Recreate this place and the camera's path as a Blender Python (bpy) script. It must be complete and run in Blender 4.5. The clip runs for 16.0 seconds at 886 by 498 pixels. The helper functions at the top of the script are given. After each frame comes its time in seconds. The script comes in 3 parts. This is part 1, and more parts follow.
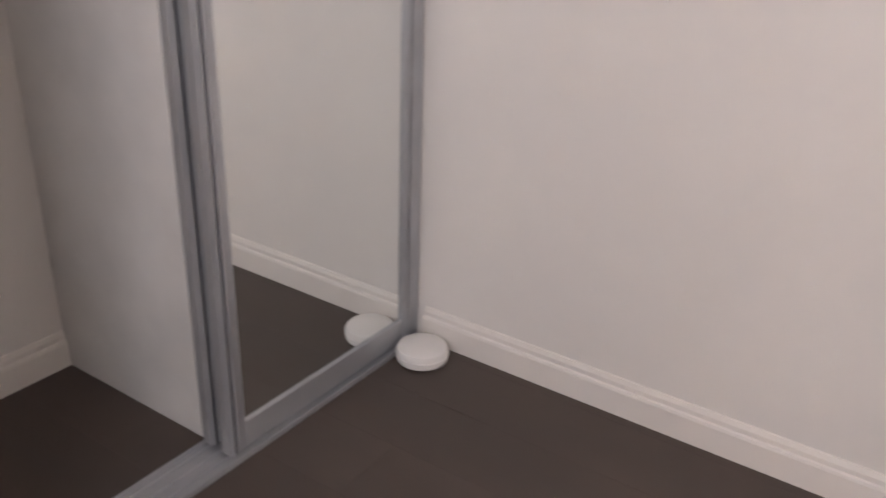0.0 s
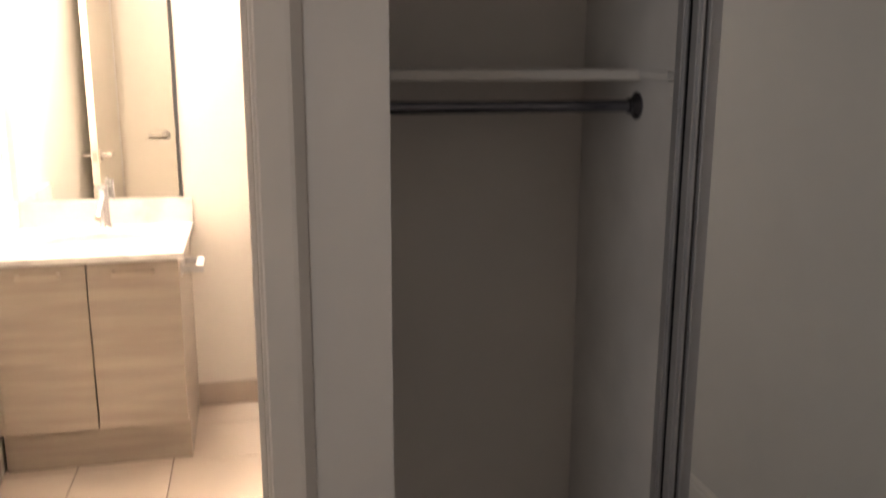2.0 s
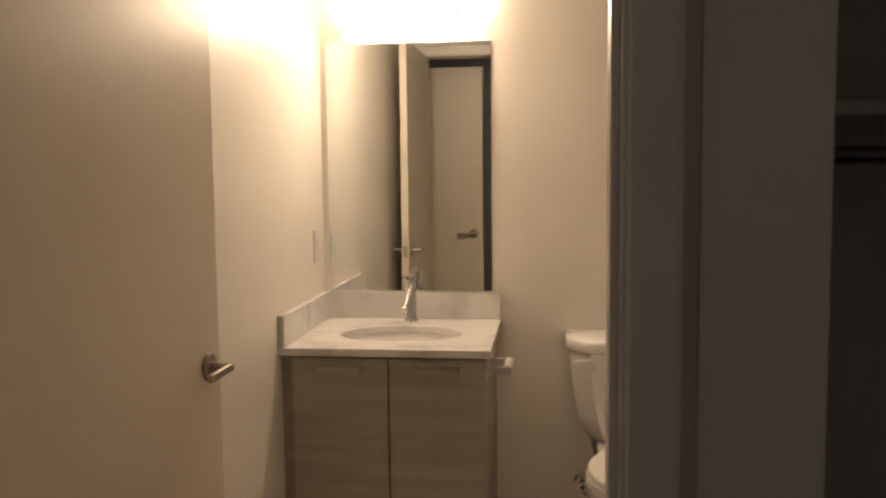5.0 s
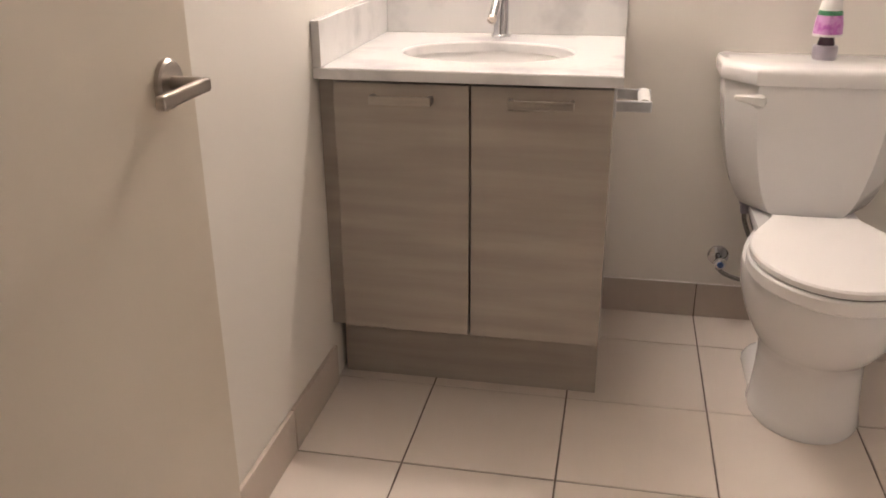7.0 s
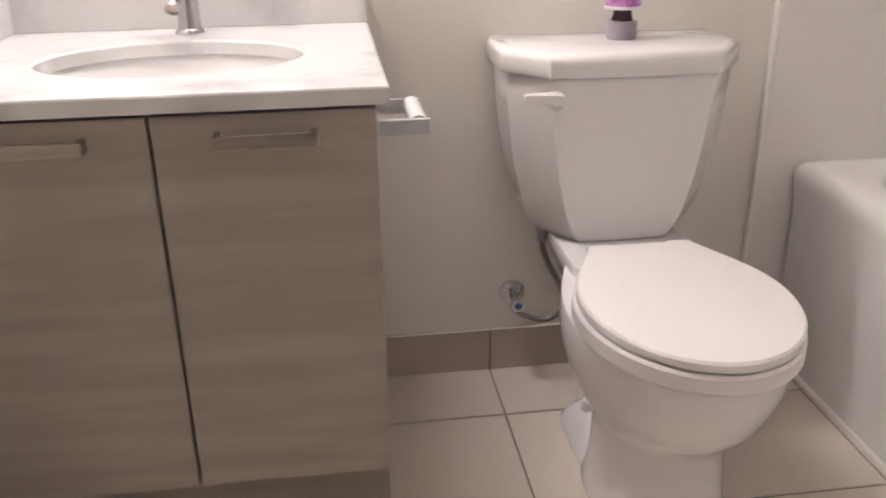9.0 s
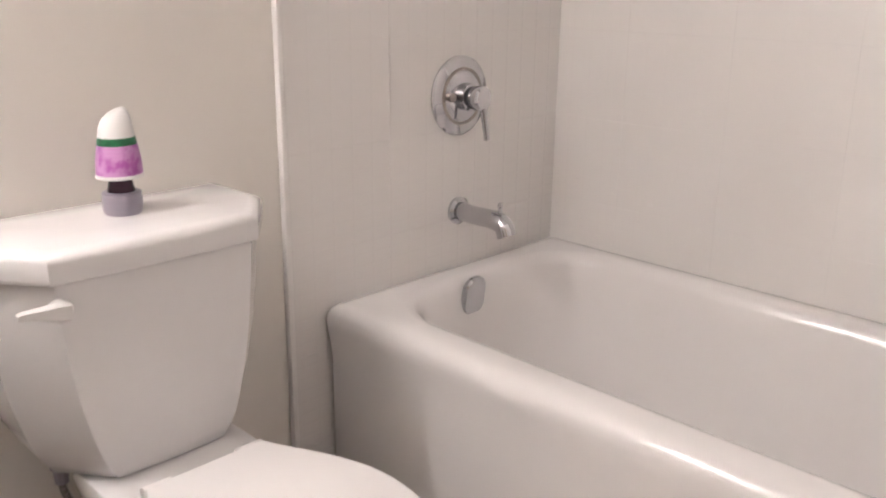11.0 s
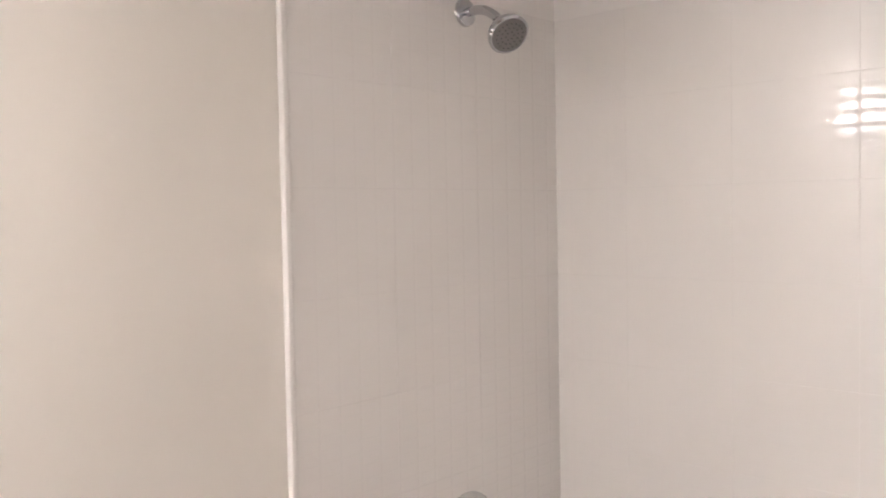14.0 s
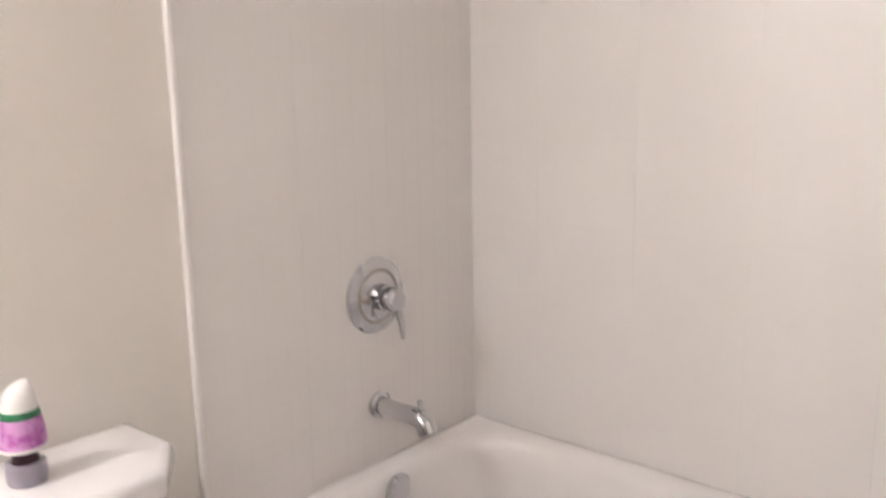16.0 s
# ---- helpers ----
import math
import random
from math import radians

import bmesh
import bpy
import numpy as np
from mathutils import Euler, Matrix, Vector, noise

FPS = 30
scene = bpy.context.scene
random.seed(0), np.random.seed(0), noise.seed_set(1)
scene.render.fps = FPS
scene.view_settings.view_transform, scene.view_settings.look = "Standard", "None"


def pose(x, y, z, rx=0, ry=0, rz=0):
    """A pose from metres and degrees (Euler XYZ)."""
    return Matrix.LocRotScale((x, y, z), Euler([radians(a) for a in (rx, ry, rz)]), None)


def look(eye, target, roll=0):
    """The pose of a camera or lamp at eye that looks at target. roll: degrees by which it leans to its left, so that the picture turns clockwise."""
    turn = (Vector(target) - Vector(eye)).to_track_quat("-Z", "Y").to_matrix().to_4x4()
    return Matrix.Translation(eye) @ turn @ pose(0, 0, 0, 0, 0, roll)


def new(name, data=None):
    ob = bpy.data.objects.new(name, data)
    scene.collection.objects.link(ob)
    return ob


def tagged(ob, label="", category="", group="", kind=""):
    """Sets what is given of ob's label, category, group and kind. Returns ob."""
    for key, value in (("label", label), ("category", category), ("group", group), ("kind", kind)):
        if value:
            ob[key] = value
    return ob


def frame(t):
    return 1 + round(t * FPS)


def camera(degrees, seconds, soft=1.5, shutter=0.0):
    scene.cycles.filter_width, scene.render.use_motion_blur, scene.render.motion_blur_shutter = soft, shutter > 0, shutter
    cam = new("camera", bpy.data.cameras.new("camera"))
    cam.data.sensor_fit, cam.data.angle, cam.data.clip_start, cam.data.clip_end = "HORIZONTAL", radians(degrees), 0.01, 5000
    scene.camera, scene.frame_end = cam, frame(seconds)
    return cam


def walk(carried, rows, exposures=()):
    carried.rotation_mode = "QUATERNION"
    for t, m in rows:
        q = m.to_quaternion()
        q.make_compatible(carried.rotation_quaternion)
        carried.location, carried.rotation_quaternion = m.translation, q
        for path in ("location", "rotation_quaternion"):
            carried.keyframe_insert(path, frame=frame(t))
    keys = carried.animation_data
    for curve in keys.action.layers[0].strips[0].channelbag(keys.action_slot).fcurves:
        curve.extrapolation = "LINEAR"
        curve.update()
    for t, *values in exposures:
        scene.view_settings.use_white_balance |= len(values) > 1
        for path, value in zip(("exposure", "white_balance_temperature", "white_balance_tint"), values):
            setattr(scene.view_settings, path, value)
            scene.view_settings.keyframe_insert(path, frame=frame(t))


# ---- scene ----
cam = camera(54.11, 16.0, soft=1.6, shutter=0.35)
PATH = [
    (0, pose(0.751, -3.332, 1.146, 64.91, -1.80, -55.16)),
    (0.3, pose(0.763, -3.219, 1.207, 62.60, -3.16, -49.67)),
    (0.6, pose(0.853, -3.344, 1.181, 64.06, -1.48, -37.41)),
    (1, pose(0.889, -3.517, 1.272, 64.48, -0.47, -25.83)),
    (1.2, pose(0.939, -3.568, 1.272, 66.24, -0.43, -19.63)),
    (1.5, pose(0.907, -3.604, 1.419, 67.36, -0.07, -17.01)),
    (1.8, pose(0.927, -3.606, 1.445, 72.98, -0.17, -13.59)),
    (2.1, pose(0.915, -3.625, 1.474, 79.45, -0.09, -11.99)),
    (2.5, pose(0.897, -3.623, 1.490, 85.06, -0.35, -10.66)),
    (3, pose(0.883, -3.622, 1.518, 86.33, -0.24, -9.57)),
    (3.5, pose(0.833, -3.606, 1.528, 86.26, 0.04, -7.22)),
    (4.2, pose(0.773, -3.490, 1.443, 86.50, 0.24, -1.32)),
    (5, pose(0.847, -3.193, 1.347, 84.93, 0.61, 6.96)),
    (5.2, pose(0.841, -3.110, 1.320, 83.39, 0.82, 8.86)),
    (7.5, pose(0.628, -2.238, 1.106, 66.73, 0.60, 11.46)),
    (8, pose(0.620, -2.097, 1.075, 66.91, 0.63, 8.66)),
    (8.5, pose(0.620, -1.928, 1.049, 67.14, 0.79, 1.11)),
    (9, pose(0.594, -1.736, 1.054, 66.91, 0.77, -7.50)),
    (9.5, pose(0.568, -1.592, 1.042, 67.60, 1.07, -18.75)),
    (10, pose(0.560, -1.478, 1.070, 67.46, 1.35, -33.27)),
    (12.3, pose(0.626, -1.318, 1.340, 83.18, 1.40, -49.38)),
    (12.5, pose(0.629, -1.334, 1.410, 85.78, 0.84, -48.51)),
    (13, pose(0.608, -1.268, 1.471, 88.73, 1.03, -50.15)),
    (13.5, pose(0.575, -1.267, 1.576, 87.61, 1.13, -50.77)),
    (14, pose(0.561, -1.287, 1.575, 87.68, 1.06, -46.92)),
    (14.5, pose(0.567, -1.278, 1.559, 87.70, 0.90, -44.86)),
    (15, pose(0.602, -1.298, 1.500, 87.65, 0.88, -44.82)),
    (15.5, pose(0.630, -1.504, 1.486, 83.19, 0.94, -41.82)),
    (16, pose(0.645, -1.383, 1.360, 78.48, 1.07, -49.28)),
]
EXPOSURES = [
    (0, 3.4, 6400, 25), (1.2, 3.75, 6400, 24), (1.5, 2.55, 6500, 17), (2, 1.68, 6900, 20), (2.5, 1.45, 7200, 21), (3, 1.0, 7200, 22), (3.5, 0.45, 7100, 22),
    (4.2, -0.3, 7200, 21), (5.2, -0.6, 8000, 16), (7.5, 0.52, 5550, 17), (8.5, 0.51, 5450, 17), (9.5, 0.32, 5450, 16), (10, 0.38, 5450, 17), (12.5, 0.58, 5400, 15), (13.5, 0.53, 5400, 15), (16, 0.57, 5400, 15),
]
walk(cam, PATH, EXPOSURES)

# ---- world and large lights ----
world = bpy.data.worlds.new("world")
scene.world = world
world.use_nodes = True
world.node_tree.nodes["Background"].inputs[0].default_value = (0.25, 0.3, 0.4, 1)
world.node_tree.nodes["Background"].inputs[1].default_value = 0.02
LAMP_STRENGTH = 85.0
LAMP_COLOUR = (1.0, 0.86, 0.69, 1)
# added fill for the bedroom, shining in from its unseen left side
fill_light = bpy.data.lights.new("bedroom_fill_light", "AREA")
fill_light.shape, fill_light.size, fill_light.size_y = "RECTANGLE", 1.1, 1.1
fill_light.energy, fill_light.color = 3.4, (0.93, 0.96, 0.92)
fill_lamp = new("bedroom_fill_light", fill_light)
fill_lamp.matrix_world = look((-0.50, -3.6, 1.55), (2.3, -3.6, 1.45))


# ---- materials ----
def material(name, colour, rough=0.5, metal=0.0, second=None, scale=8.0, stretch=(1, 1, 1), mix=0.5, bump=0.0, bump_scale=60.0,
             coat=0.0, detail=4.0, vary=0.0, contrast=(0.35, 0.65)):
    """A surface with two scales of variation: a broad stain and a fine grain with relief."""
    m = bpy.data.materials.new(name)
    m.use_nodes = True
    nt = m.node_tree
    b = nt.nodes["Principled BSDF"]
    b.inputs["Roughness"].default_value, b.inputs["Metallic"].default_value = rough, metal
    b.inputs["Coat Weight"].default_value = coat
    b.inputs["Coat Roughness"].default_value = 0.08
    mp = nt.nodes.new("ShaderNodeMapping")
    mp.inputs["Scale"].default_value = stretch
    geo = nt.nodes.new("ShaderNodeNewGeometry")
    nt.links.new(geo.outputs["Position"], mp.inputs["Vector"])
    second = second or tuple(c * 0.88 for c in colour)
    n = nt.nodes.new("ShaderNodeTexNoise")
    n.inputs["Scale"].default_value, n.inputs["Detail"].default_value = scale, detail
    nt.links.new(mp.outputs[0], n.inputs["Vector"])
    ramp = nt.nodes.new("ShaderNodeValToRGB")
    ramp.color_ramp.elements[0].position, ramp.color_ramp.elements[1].position = contrast
    ramp.color_ramp.elements[0].color = (*second, 1)
    ramp.color_ramp.elements[1].color = (*colour, 1)
    nt.links.new(n.outputs["Fac"], ramp.inputs[0])
    last = ramp.outputs[0]
    if vary:
        info = nt.nodes.new("ShaderNodeObjectInfo")
        hsv = nt.nodes.new("ShaderNodeHueSaturation")
        mr = nt.nodes.new("ShaderNodeMapRange")
        mr.inputs[3].default_value, mr.inputs[4].default_value = 1 - vary, 1 + vary
        nt.links.new(info.outputs["Random"], mr.inputs[0])
        nt.links.new(mr.outputs[0], hsv.inputs["Value"])
        nt.links.new(last, hsv.inputs["Color"])
        last = hsv.outputs[0]
    nt.links.new(last, b.inputs["Base Color"])
    if bump:
        g = nt.nodes.new("ShaderNodeTexNoise")
        g.inputs["Scale"].default_value, g.inputs["Detail"].default_value = bump_scale, 3
        nt.links.new(mp.outputs[0], g.inputs["Vector"])
        bp = nt.nodes.new("ShaderNodeBump")
        bp.inputs["Strength"].default_value, bp.inputs["Distance"].default_value = bump, 0.002
        nt.links.new(g.outputs["Fac"], bp.inputs["Height"])
        nt.links.new(bp.outputs[0], b.inputs["Normal"])
        mr = nt.nodes.new("ShaderNodeMapRange")
        mr.inputs[3].default_value, mr.inputs[4].default_value = max(rough - 0.06, 0), min(rough + 0.06, 1)
        nt.links.new(n.outputs["Fac"], mr.inputs[0])
        nt.links.new(mr.outputs[0], b.inputs["Roughness"])
    return m


PAINT = material("wall_paint", (0.81, 0.77, 0.71), 0.4, scale=2.5, second=(0.795, 0.755, 0.695), bump=0.12, bump_scale=220)
PAINT_BED = material("bedroom_paint", (0.74, 0.71, 0.68), 0.6, scale=2.5, second=(0.71, 0.68, 0.65), bump=0.12, bump_scale=220)
CEIL = material("ceiling_paint", (0.85, 0.83, 0.80), 0.8, scale=3, bump=0.2, bump_scale=300)
TRIM = material("trim_paint", (0.76, 0.72, 0.68), 0.4, scale=4, second=(0.73, 0.69, 0.65), bump=0.05, bump_scale=150)
DOOR = material("door_paint", (0.70, 0.63, 0.53), 0.38, scale=3, second=(0.67, 0.60, 0.50), bump=0.08, bump_scale=120)
DARK_FACE = material("dark_door_rear", (0.035, 0.027, 0.028), 0.5, second=(0.025, 0.02, 0.021), scale=6, stretch=(8, 8, 1), bump=0.1)
LAMINATE = material("white_laminate", (0.72, 0.70, 0.68), 0.45, scale=5, bump=0.04)
FLOOR_BED = material("dark_plank_floor", (0.085, 0.062, 0.052), 0.5, second=(0.072, 0.053, 0.045), scale=2, stretch=(2.5, 1, 1),
                     bump=0.12, bump_scale=90, vary=0.03)
SEAM = material("floor_seam", (0.06, 0.045, 0.038), 0.8)
TILE = material("floor_tile", (0.68, 0.60, 0.53), 0.46, second=(0.655, 0.575, 0.505), scale=9, vary=0.025, contrast=(0.2, 0.8))
BASE_TILE = material("base_tile", (0.53, 0.455, 0.39), 0.35, second=(0.48, 0.41, 0.35), scale=6, bump=0.1, bump_scale=30, vary=0.03)
GROUT = material("grout", (0.20, 0.155, 0.13), 0.9, scale=30, bump=0.4, bump_scale=200)
WOOD = material("grey_wood_laminate", (0.41, 0.362, 0.312), 0.4, second=(0.32, 0.278, 0.236), scale=2.2, stretch=(1.1, 1.1, 13),
                bump=0.12, bump_scale=30, detail=6, contrast=(0.3, 0.7))
WOOD_DARK = material("dark_gap", (0.05, 0.04, 0.035), 0.8)
MARBLE = material("white_marble", (0.71, 0.695, 0.68), 0.14, second=(0.52, 0.51, 0.51), scale=7, detail=9, bump=0.02, contrast=(0.3, 0.5))
PORCELAIN = material("porcelain", (0.83, 0.81, 0.80), 0.1, second=(0.81, 0.79, 0.78), scale=2, coat=0.4)
TUB = material("tub_enamel", (0.85, 0.825, 0.805), 0.2, second=(0.83, 0.80, 0.78), scale=2, coat=0.3)
SEAT = material("seat_plastic", (0.84, 0.81, 0.79), 0.28, second=(0.82, 0.79, 0.77), scale=4)
CHROME = material("chrome", (0.60, 0.60, 0.62), 0.05, 1.0, second=(0.56, 0.56, 0.58), scale=20)
SATIN = material("polished_chrome", (0.76, 0.76, 0.77), 0.3, 1.0, second=(0.62, 0.62, 0.63), scale=20)
NICKEL = material("brushed_nickel", (0.48, 0.43, 0.38), 0.3, 1.0, second=(0.42, 0.38, 0.34), scale=12, stretch=(1, 1, 12))
ALU = material("aluminium_frame", (0.48, 0.49, 0.51), 0.42, 0.6, second=(0.44, 0.45, 0.47), scale=10, bump=0.03)
# near-black for recess shade drawn as parts, and for the shower nozzles
NEAR_BLACK = material("shade_and_nozzle_black", (0.06, 0.06, 0.065), 0.6)
ROD = material("dark_steel_rod", (0.20, 0.20, 0.23), 0.16, 1.0)
MIRROR = material("mirror_silver", (0.86, 0.88, 0.87), 0.01, 1.0, second=(0.86, 0.88, 0.87))
PLASTIC = material("white_plastic", (0.78, 0.76, 0.74), 0.35, second=(0.75, 0.73, 0.71), scale=8)
GREY_GEL = material("grey_plastic", (0.34, 0.31, 0.36), 0.3, second=(0.30, 0.27, 0.32), scale=20)
DARK_PURPLE = material("dark_purple_liquid", (0.05, 0.02, 0.035), 0.15)
PURPLE = material("purple_label", (0.42, 0.10, 0.42), 0.35, second=(0.62, 0.32, 0.60), scale=45, contrast=(0.42, 0.6))
GREEN = material("green_label", (0.04, 0.25, 0.10), 0.35, second=(0.02, 0.12, 0.05), scale=60)
BLUE = material("blue_plastic", (0.06, 0.12, 0.30), 0.4)
BRASS = material("brass_bolt", (0.5, 0.36, 0.16), 0.35, 1.0)
RUBBER_AND_SHADE = material("spray_face", (0.22, 0.20, 0.19), 0.6, scale=40)
CAULK = material("caulk", (0.86, 0.83, 0.80), 0.35, second=(0.84, 0.81, 0.78), scale=4)
BRAID = material("braided_hose", (0.34, 0.32, 0.30), 0.4, 0.8, second=(0.15, 0.14, 0.13), scale=300)


def emissive(name, colour, strength):
    m = bpy.data.materials.new(name)
    m.use_nodes = True
    b = m.node_tree.nodes["Principled BSDF"]
    b.inputs["Base Color"].default_value = (0.8, 0.8, 0.78, 1)
    b.inputs["Emission Color"].default_value = colour
    b.inputs["Emission Strength"].default_value = strength
    return m


SHADE_END = emissive("frosted_end_cap", LAMP_COLOUR, LAMP_STRENGTH * 0.06)
SHADE = emissive("lit_frosted_glass", LAMP_COLOUR, LAMP_STRENGTH)


def embossed_tile():
    """Glossy white wall tile with a low relief of small bricks, 52 by 26 mm."""
    m = material("embossed_tile", (0.85, 0.82, 0.79), 0.4, second=(0.84, 0.81, 0.78), scale=3, coat=0.75)
    nt = m.node_tree
    geo = nt.nodes.new("ShaderNodeNewGeometry")
    sep = nt.nodes.new("ShaderNodeSeparateXYZ")
    nt.links.new(geo.outputs["Position"], sep.inputs[0])

    def op(kind, a, b=None):
        k = nt.nodes.new("ShaderNodeMath")
        k.operation = kind
        for i, v in enumerate((a, b)):
            if v is None:
                continue
            if isinstance(v, (int, float)):
                k.inputs[i].default_value = v
            else:
                nt.links.new(v, k.inputs[i])
        return k.outputs[0]

    along = op("ADD", op("ADD", sep.outputs[0], sep.outputs[1]), 0.727 - 2.345)
    u = op("ABSOLUTE", op("SINE", op("MULTIPLY", along, math.pi / 0.0519)))
    v = op("ABSOLUTE", op("SINE", op("MULTIPLY", op("ADD", sep.outputs[2], -1.628), math.pi / 0.0261)))
    def plateau(w, k):
        """Flat in the middle, falling away in a rounded groove at the edges."""
        low = op("SUBTRACT", 1.0, op("MINIMUM", op("MULTIPLY", w, k), 1.0))
        return op("SUBTRACT", 1.0, op("MULTIPLY", low, low))

    h = op("MULTIPLY", plateau(u, 2.4), plateau(v, 1.5))
    bp = nt.nodes.new("ShaderNodeBump")
    bp.inputs["Strength"].default_value, bp.inputs["Distance"].default_value = 1.0, 0.0013
    nt.links.new(h, bp.inputs["Height"])
    nt.links.new(bp.outputs[0], nt.nodes["Principled BSDF"].inputs["Coat Normal"])
    return m


EMBOSSED = embossed_tile()


# ---- mesh helpers ----
def mesh_of(bm, name, smooth=False, recalc=True):
    if recalc:
        bmesh.ops.recalc_face_normals(bm, faces=bm.faces)
    me = bpy.data.meshes.new(name)
    bm.to_mesh(me)
    bm.free()
    if smooth:
        me.polygons.foreach_set("use_smooth", [True] * len(me.polygons))
        me.set_sharp_from_angle(angle=radians(35))
    return me


def part(name, bm, mat, parent=None, label="", smooth=False):
    ob = new(name, mesh_of(bm, name, smooth))
    ob.data.materials.append(mat)
    if parent is not None:
        ob.parent = parent
        ob.matrix_parent_inverse = parent.matrix_basis.inverted()
    if label:
        tagged(ob, label)
    return ob


def thing(name, label, category, at=(0, 0, 0), group=""):
    ob = new(name)
    ob.empty_display_size = 0.05
    ob.matrix_basis = Matrix.Translation(at)
    return tagged(ob, label, category, group)


def structure(name, bm, mat, label, category, parent=None):
    return tagged(part(name, bm, mat, parent), label, category, kind="structure")


def box(x0, x1, y0, y1, z0, z1, bevel=0.0, bm=None, seg=2):
    bm = bm or bmesh.new()
    got = bmesh.ops.create_cube(bm, size=1.0, matrix=Matrix.LocRotScale(
        ((x0 + x1) / 2, (y0 + y1) / 2, (z0 + z1) / 2), None, (x1 - x0, y1 - y0, z1 - z0)))
    if bevel:
        es = list({e for v in got["verts"] for e in v.link_edges})
        bmesh.ops.bevel(bm, geom=es, offset=bevel, segments=seg, profile=0.5, affect="EDGES")
    return bm


def rrect(cx, cy, hx, hy, r, z, n=6):
    """A ring of points round a rectangle with rounded corners."""
    out = []
    for k, (sx, sy) in enumerate(((1, 1), (-1, 1), (-1, -1), (1, -1))):
        for i in range(n + 1):
            a = math.pi / 2 * (k + i / n)
            out.append((cx + sx * (hx - r) + r * math.cos(a), cy + sy * (hy - r) + r * math.sin(a), z))
    return out


def loft(rings, cap_start=True, cap_end=True, bm=None):
    bm = bm or bmesh.new()
    rows = [[bm.verts.new(p) for p in ring] for ring in rings]
    n = len(rows[0])
    for a, b in zip(rows, rows[1:]):
        for i in range(n):
            bm.faces.new((a[i], a[(i + 1) % n], b[(i + 1) % n], b[i]))
    if cap_start:
        bm.faces.new(rows[0])
    if cap_end:
        bm.faces.new(rows[-1])
    return bm


def turned(profile, origin=(0, 0, 0), axis=(0, 0, 1), n=32, bm=None):
    """A body of revolution: (radius, height) pairs along an axis."""
    q = Vector((0, 0, 1)).rotation_difference(Vector(axis).normalized())
    rings = []
    for r, h in profile:
        rings.append([Vector(origin) + q @ Vector((max(r, 1e-4) * math.cos(2 * math.pi * i / n), max(r, 1e-4) * math.sin(2 * math.pi * i / n), h))
                      for i in range(n)])
    return loft(rings, bm=bm)


def tube(points, radius, n=14, bm=None):
    """A round bar along a line of points."""
    pts = [Vector(p) for p in points]
    rings = []
    for i, p in enumerate(pts):
        d = (pts[min(i + 1, len(pts) - 1)] - pts[max(i - 1, 0)]).normalized()
        q = Vector((0, 0, 1)).rotation_difference(d)
        r = radius[i] if isinstance(radius, (list, tuple)) else radius
        rings.append([p + q @ Vector((r * math.cos(2 * math.pi * k / n), r * math.sin(2 * math.pi * k / n), 0)) for k in range(n)])
    return loft(rings, bm=bm)


def curve_points(ctrl, n=8):
    """A smooth line through control points."""
    c = [Vector(p) for p in ctrl]
    c = [c[0] * 2 - c[1]] + c + [c[-1] * 2 - c[-2]]
    out = []
    for i in range(1, len(c) - 2):
        for k in range(n):
            t = k / n
            a, b, d, e = c[i - 1], c[i], c[i + 1], c[i + 2]
            out.append(0.5 * (2 * b + (d - a) * t + (2 * a - 5 * b + 4 * d - e) * t * t + (3 * b - a - 3 * d + e) * t ** 3))
    return out + [c[-2]]


# ---- the shell ----
ROOM_W = 2.355       # bathroom width
FRONT, FRONT_IN = -2.274, -2.154   # faces of the wall with the bathroom door and the wardrobe
JAMB_L, JAMB_R, DOOR_H = 0.095, 0.921, 2.05
CL_L, CL_R, CL_BACK = 1.131, 2.318, -1.63
BED_L, BED_R, BED_BACK = -0.42, 2.318, -5.2
CEIL_BATH, CEIL_BED = 2.162, 2.42

structure("wall_bath_back", box(-0.1, ROOM_W + 0.1, 0.0, 0.1, -0.1, 2.5), PAINT, "warm off-white painted bathroom wall behind the vanity", "wall")
structure("wall_bath_side", box(-0.1, 0.0, FRONT_IN, 0.0, -0.1, 2.5), PAINT, "warm off-white painted bathroom side wall", "wall")
structure("wall_tub_side", box(ROOM_W, ROOM_W + 0.1, -1.508, 0.0, -0.1, 2.5), PAINT, "painted wall behind the bathtub surround", "wall")
structure("wall_closet_back", box(CL_L, ROOM_W + 0.1, CL_BACK, -1.508, -0.1, 2.5), PAINT_BED, "plain wall between wardrobe and bathtub", "wall")
structure("wall_closet_side", box(1.031, CL_L, FRONT_IN, -1.508, -0.1, 2.5), PAINT_BED, "plain wall between wardrobe and bathroom", "wall")
structure("wall_front_left", box(BED_L, JAMB_L - 0.02, FRONT, FRONT_IN, -0.1, 2.5), PAINT_BED, "plain painted wall beside the bathroom door", "wall")
structure("wall_front_middle", box(JAMB_R + 0.02, CL_L, FRONT, FRONT_IN, -0.1, 2.5), PAINT_BED, "narrow painted wall between bathroom door and wardrobe", "wall")
structure("wall_over_door", box(JAMB_L - 0.02, JAMB_R + 0.02, FRONT, FRONT_IN, DOOR_H + 0.02, 2.5), PAINT_BED, "painted wall over the bathroom door", "wall")
structure("wall_over_closet", box(CL_L, CL_R, FRONT, FRONT_IN, 2.12, 2.5), PAINT_BED, "painted bulkhead over the wardrobe doors", "wall")
structure("wall_bed_right", box(BED_R, BED_R + 0.1, BED_BACK, CL_BACK, -0.1, 2.5), PAINT_BED, "plain pale painted bedroom wall", "wall")
structure("wall_bed_back", box(BED_L - 0.1, BED_R + 0.1, BED_BACK - 0.1, BED_BACK, -0.1, 2.5), PAINT_BED, "plain pale painted bedroom wall", "wall")
# opening added out of view so the fill can shine through
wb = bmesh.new()
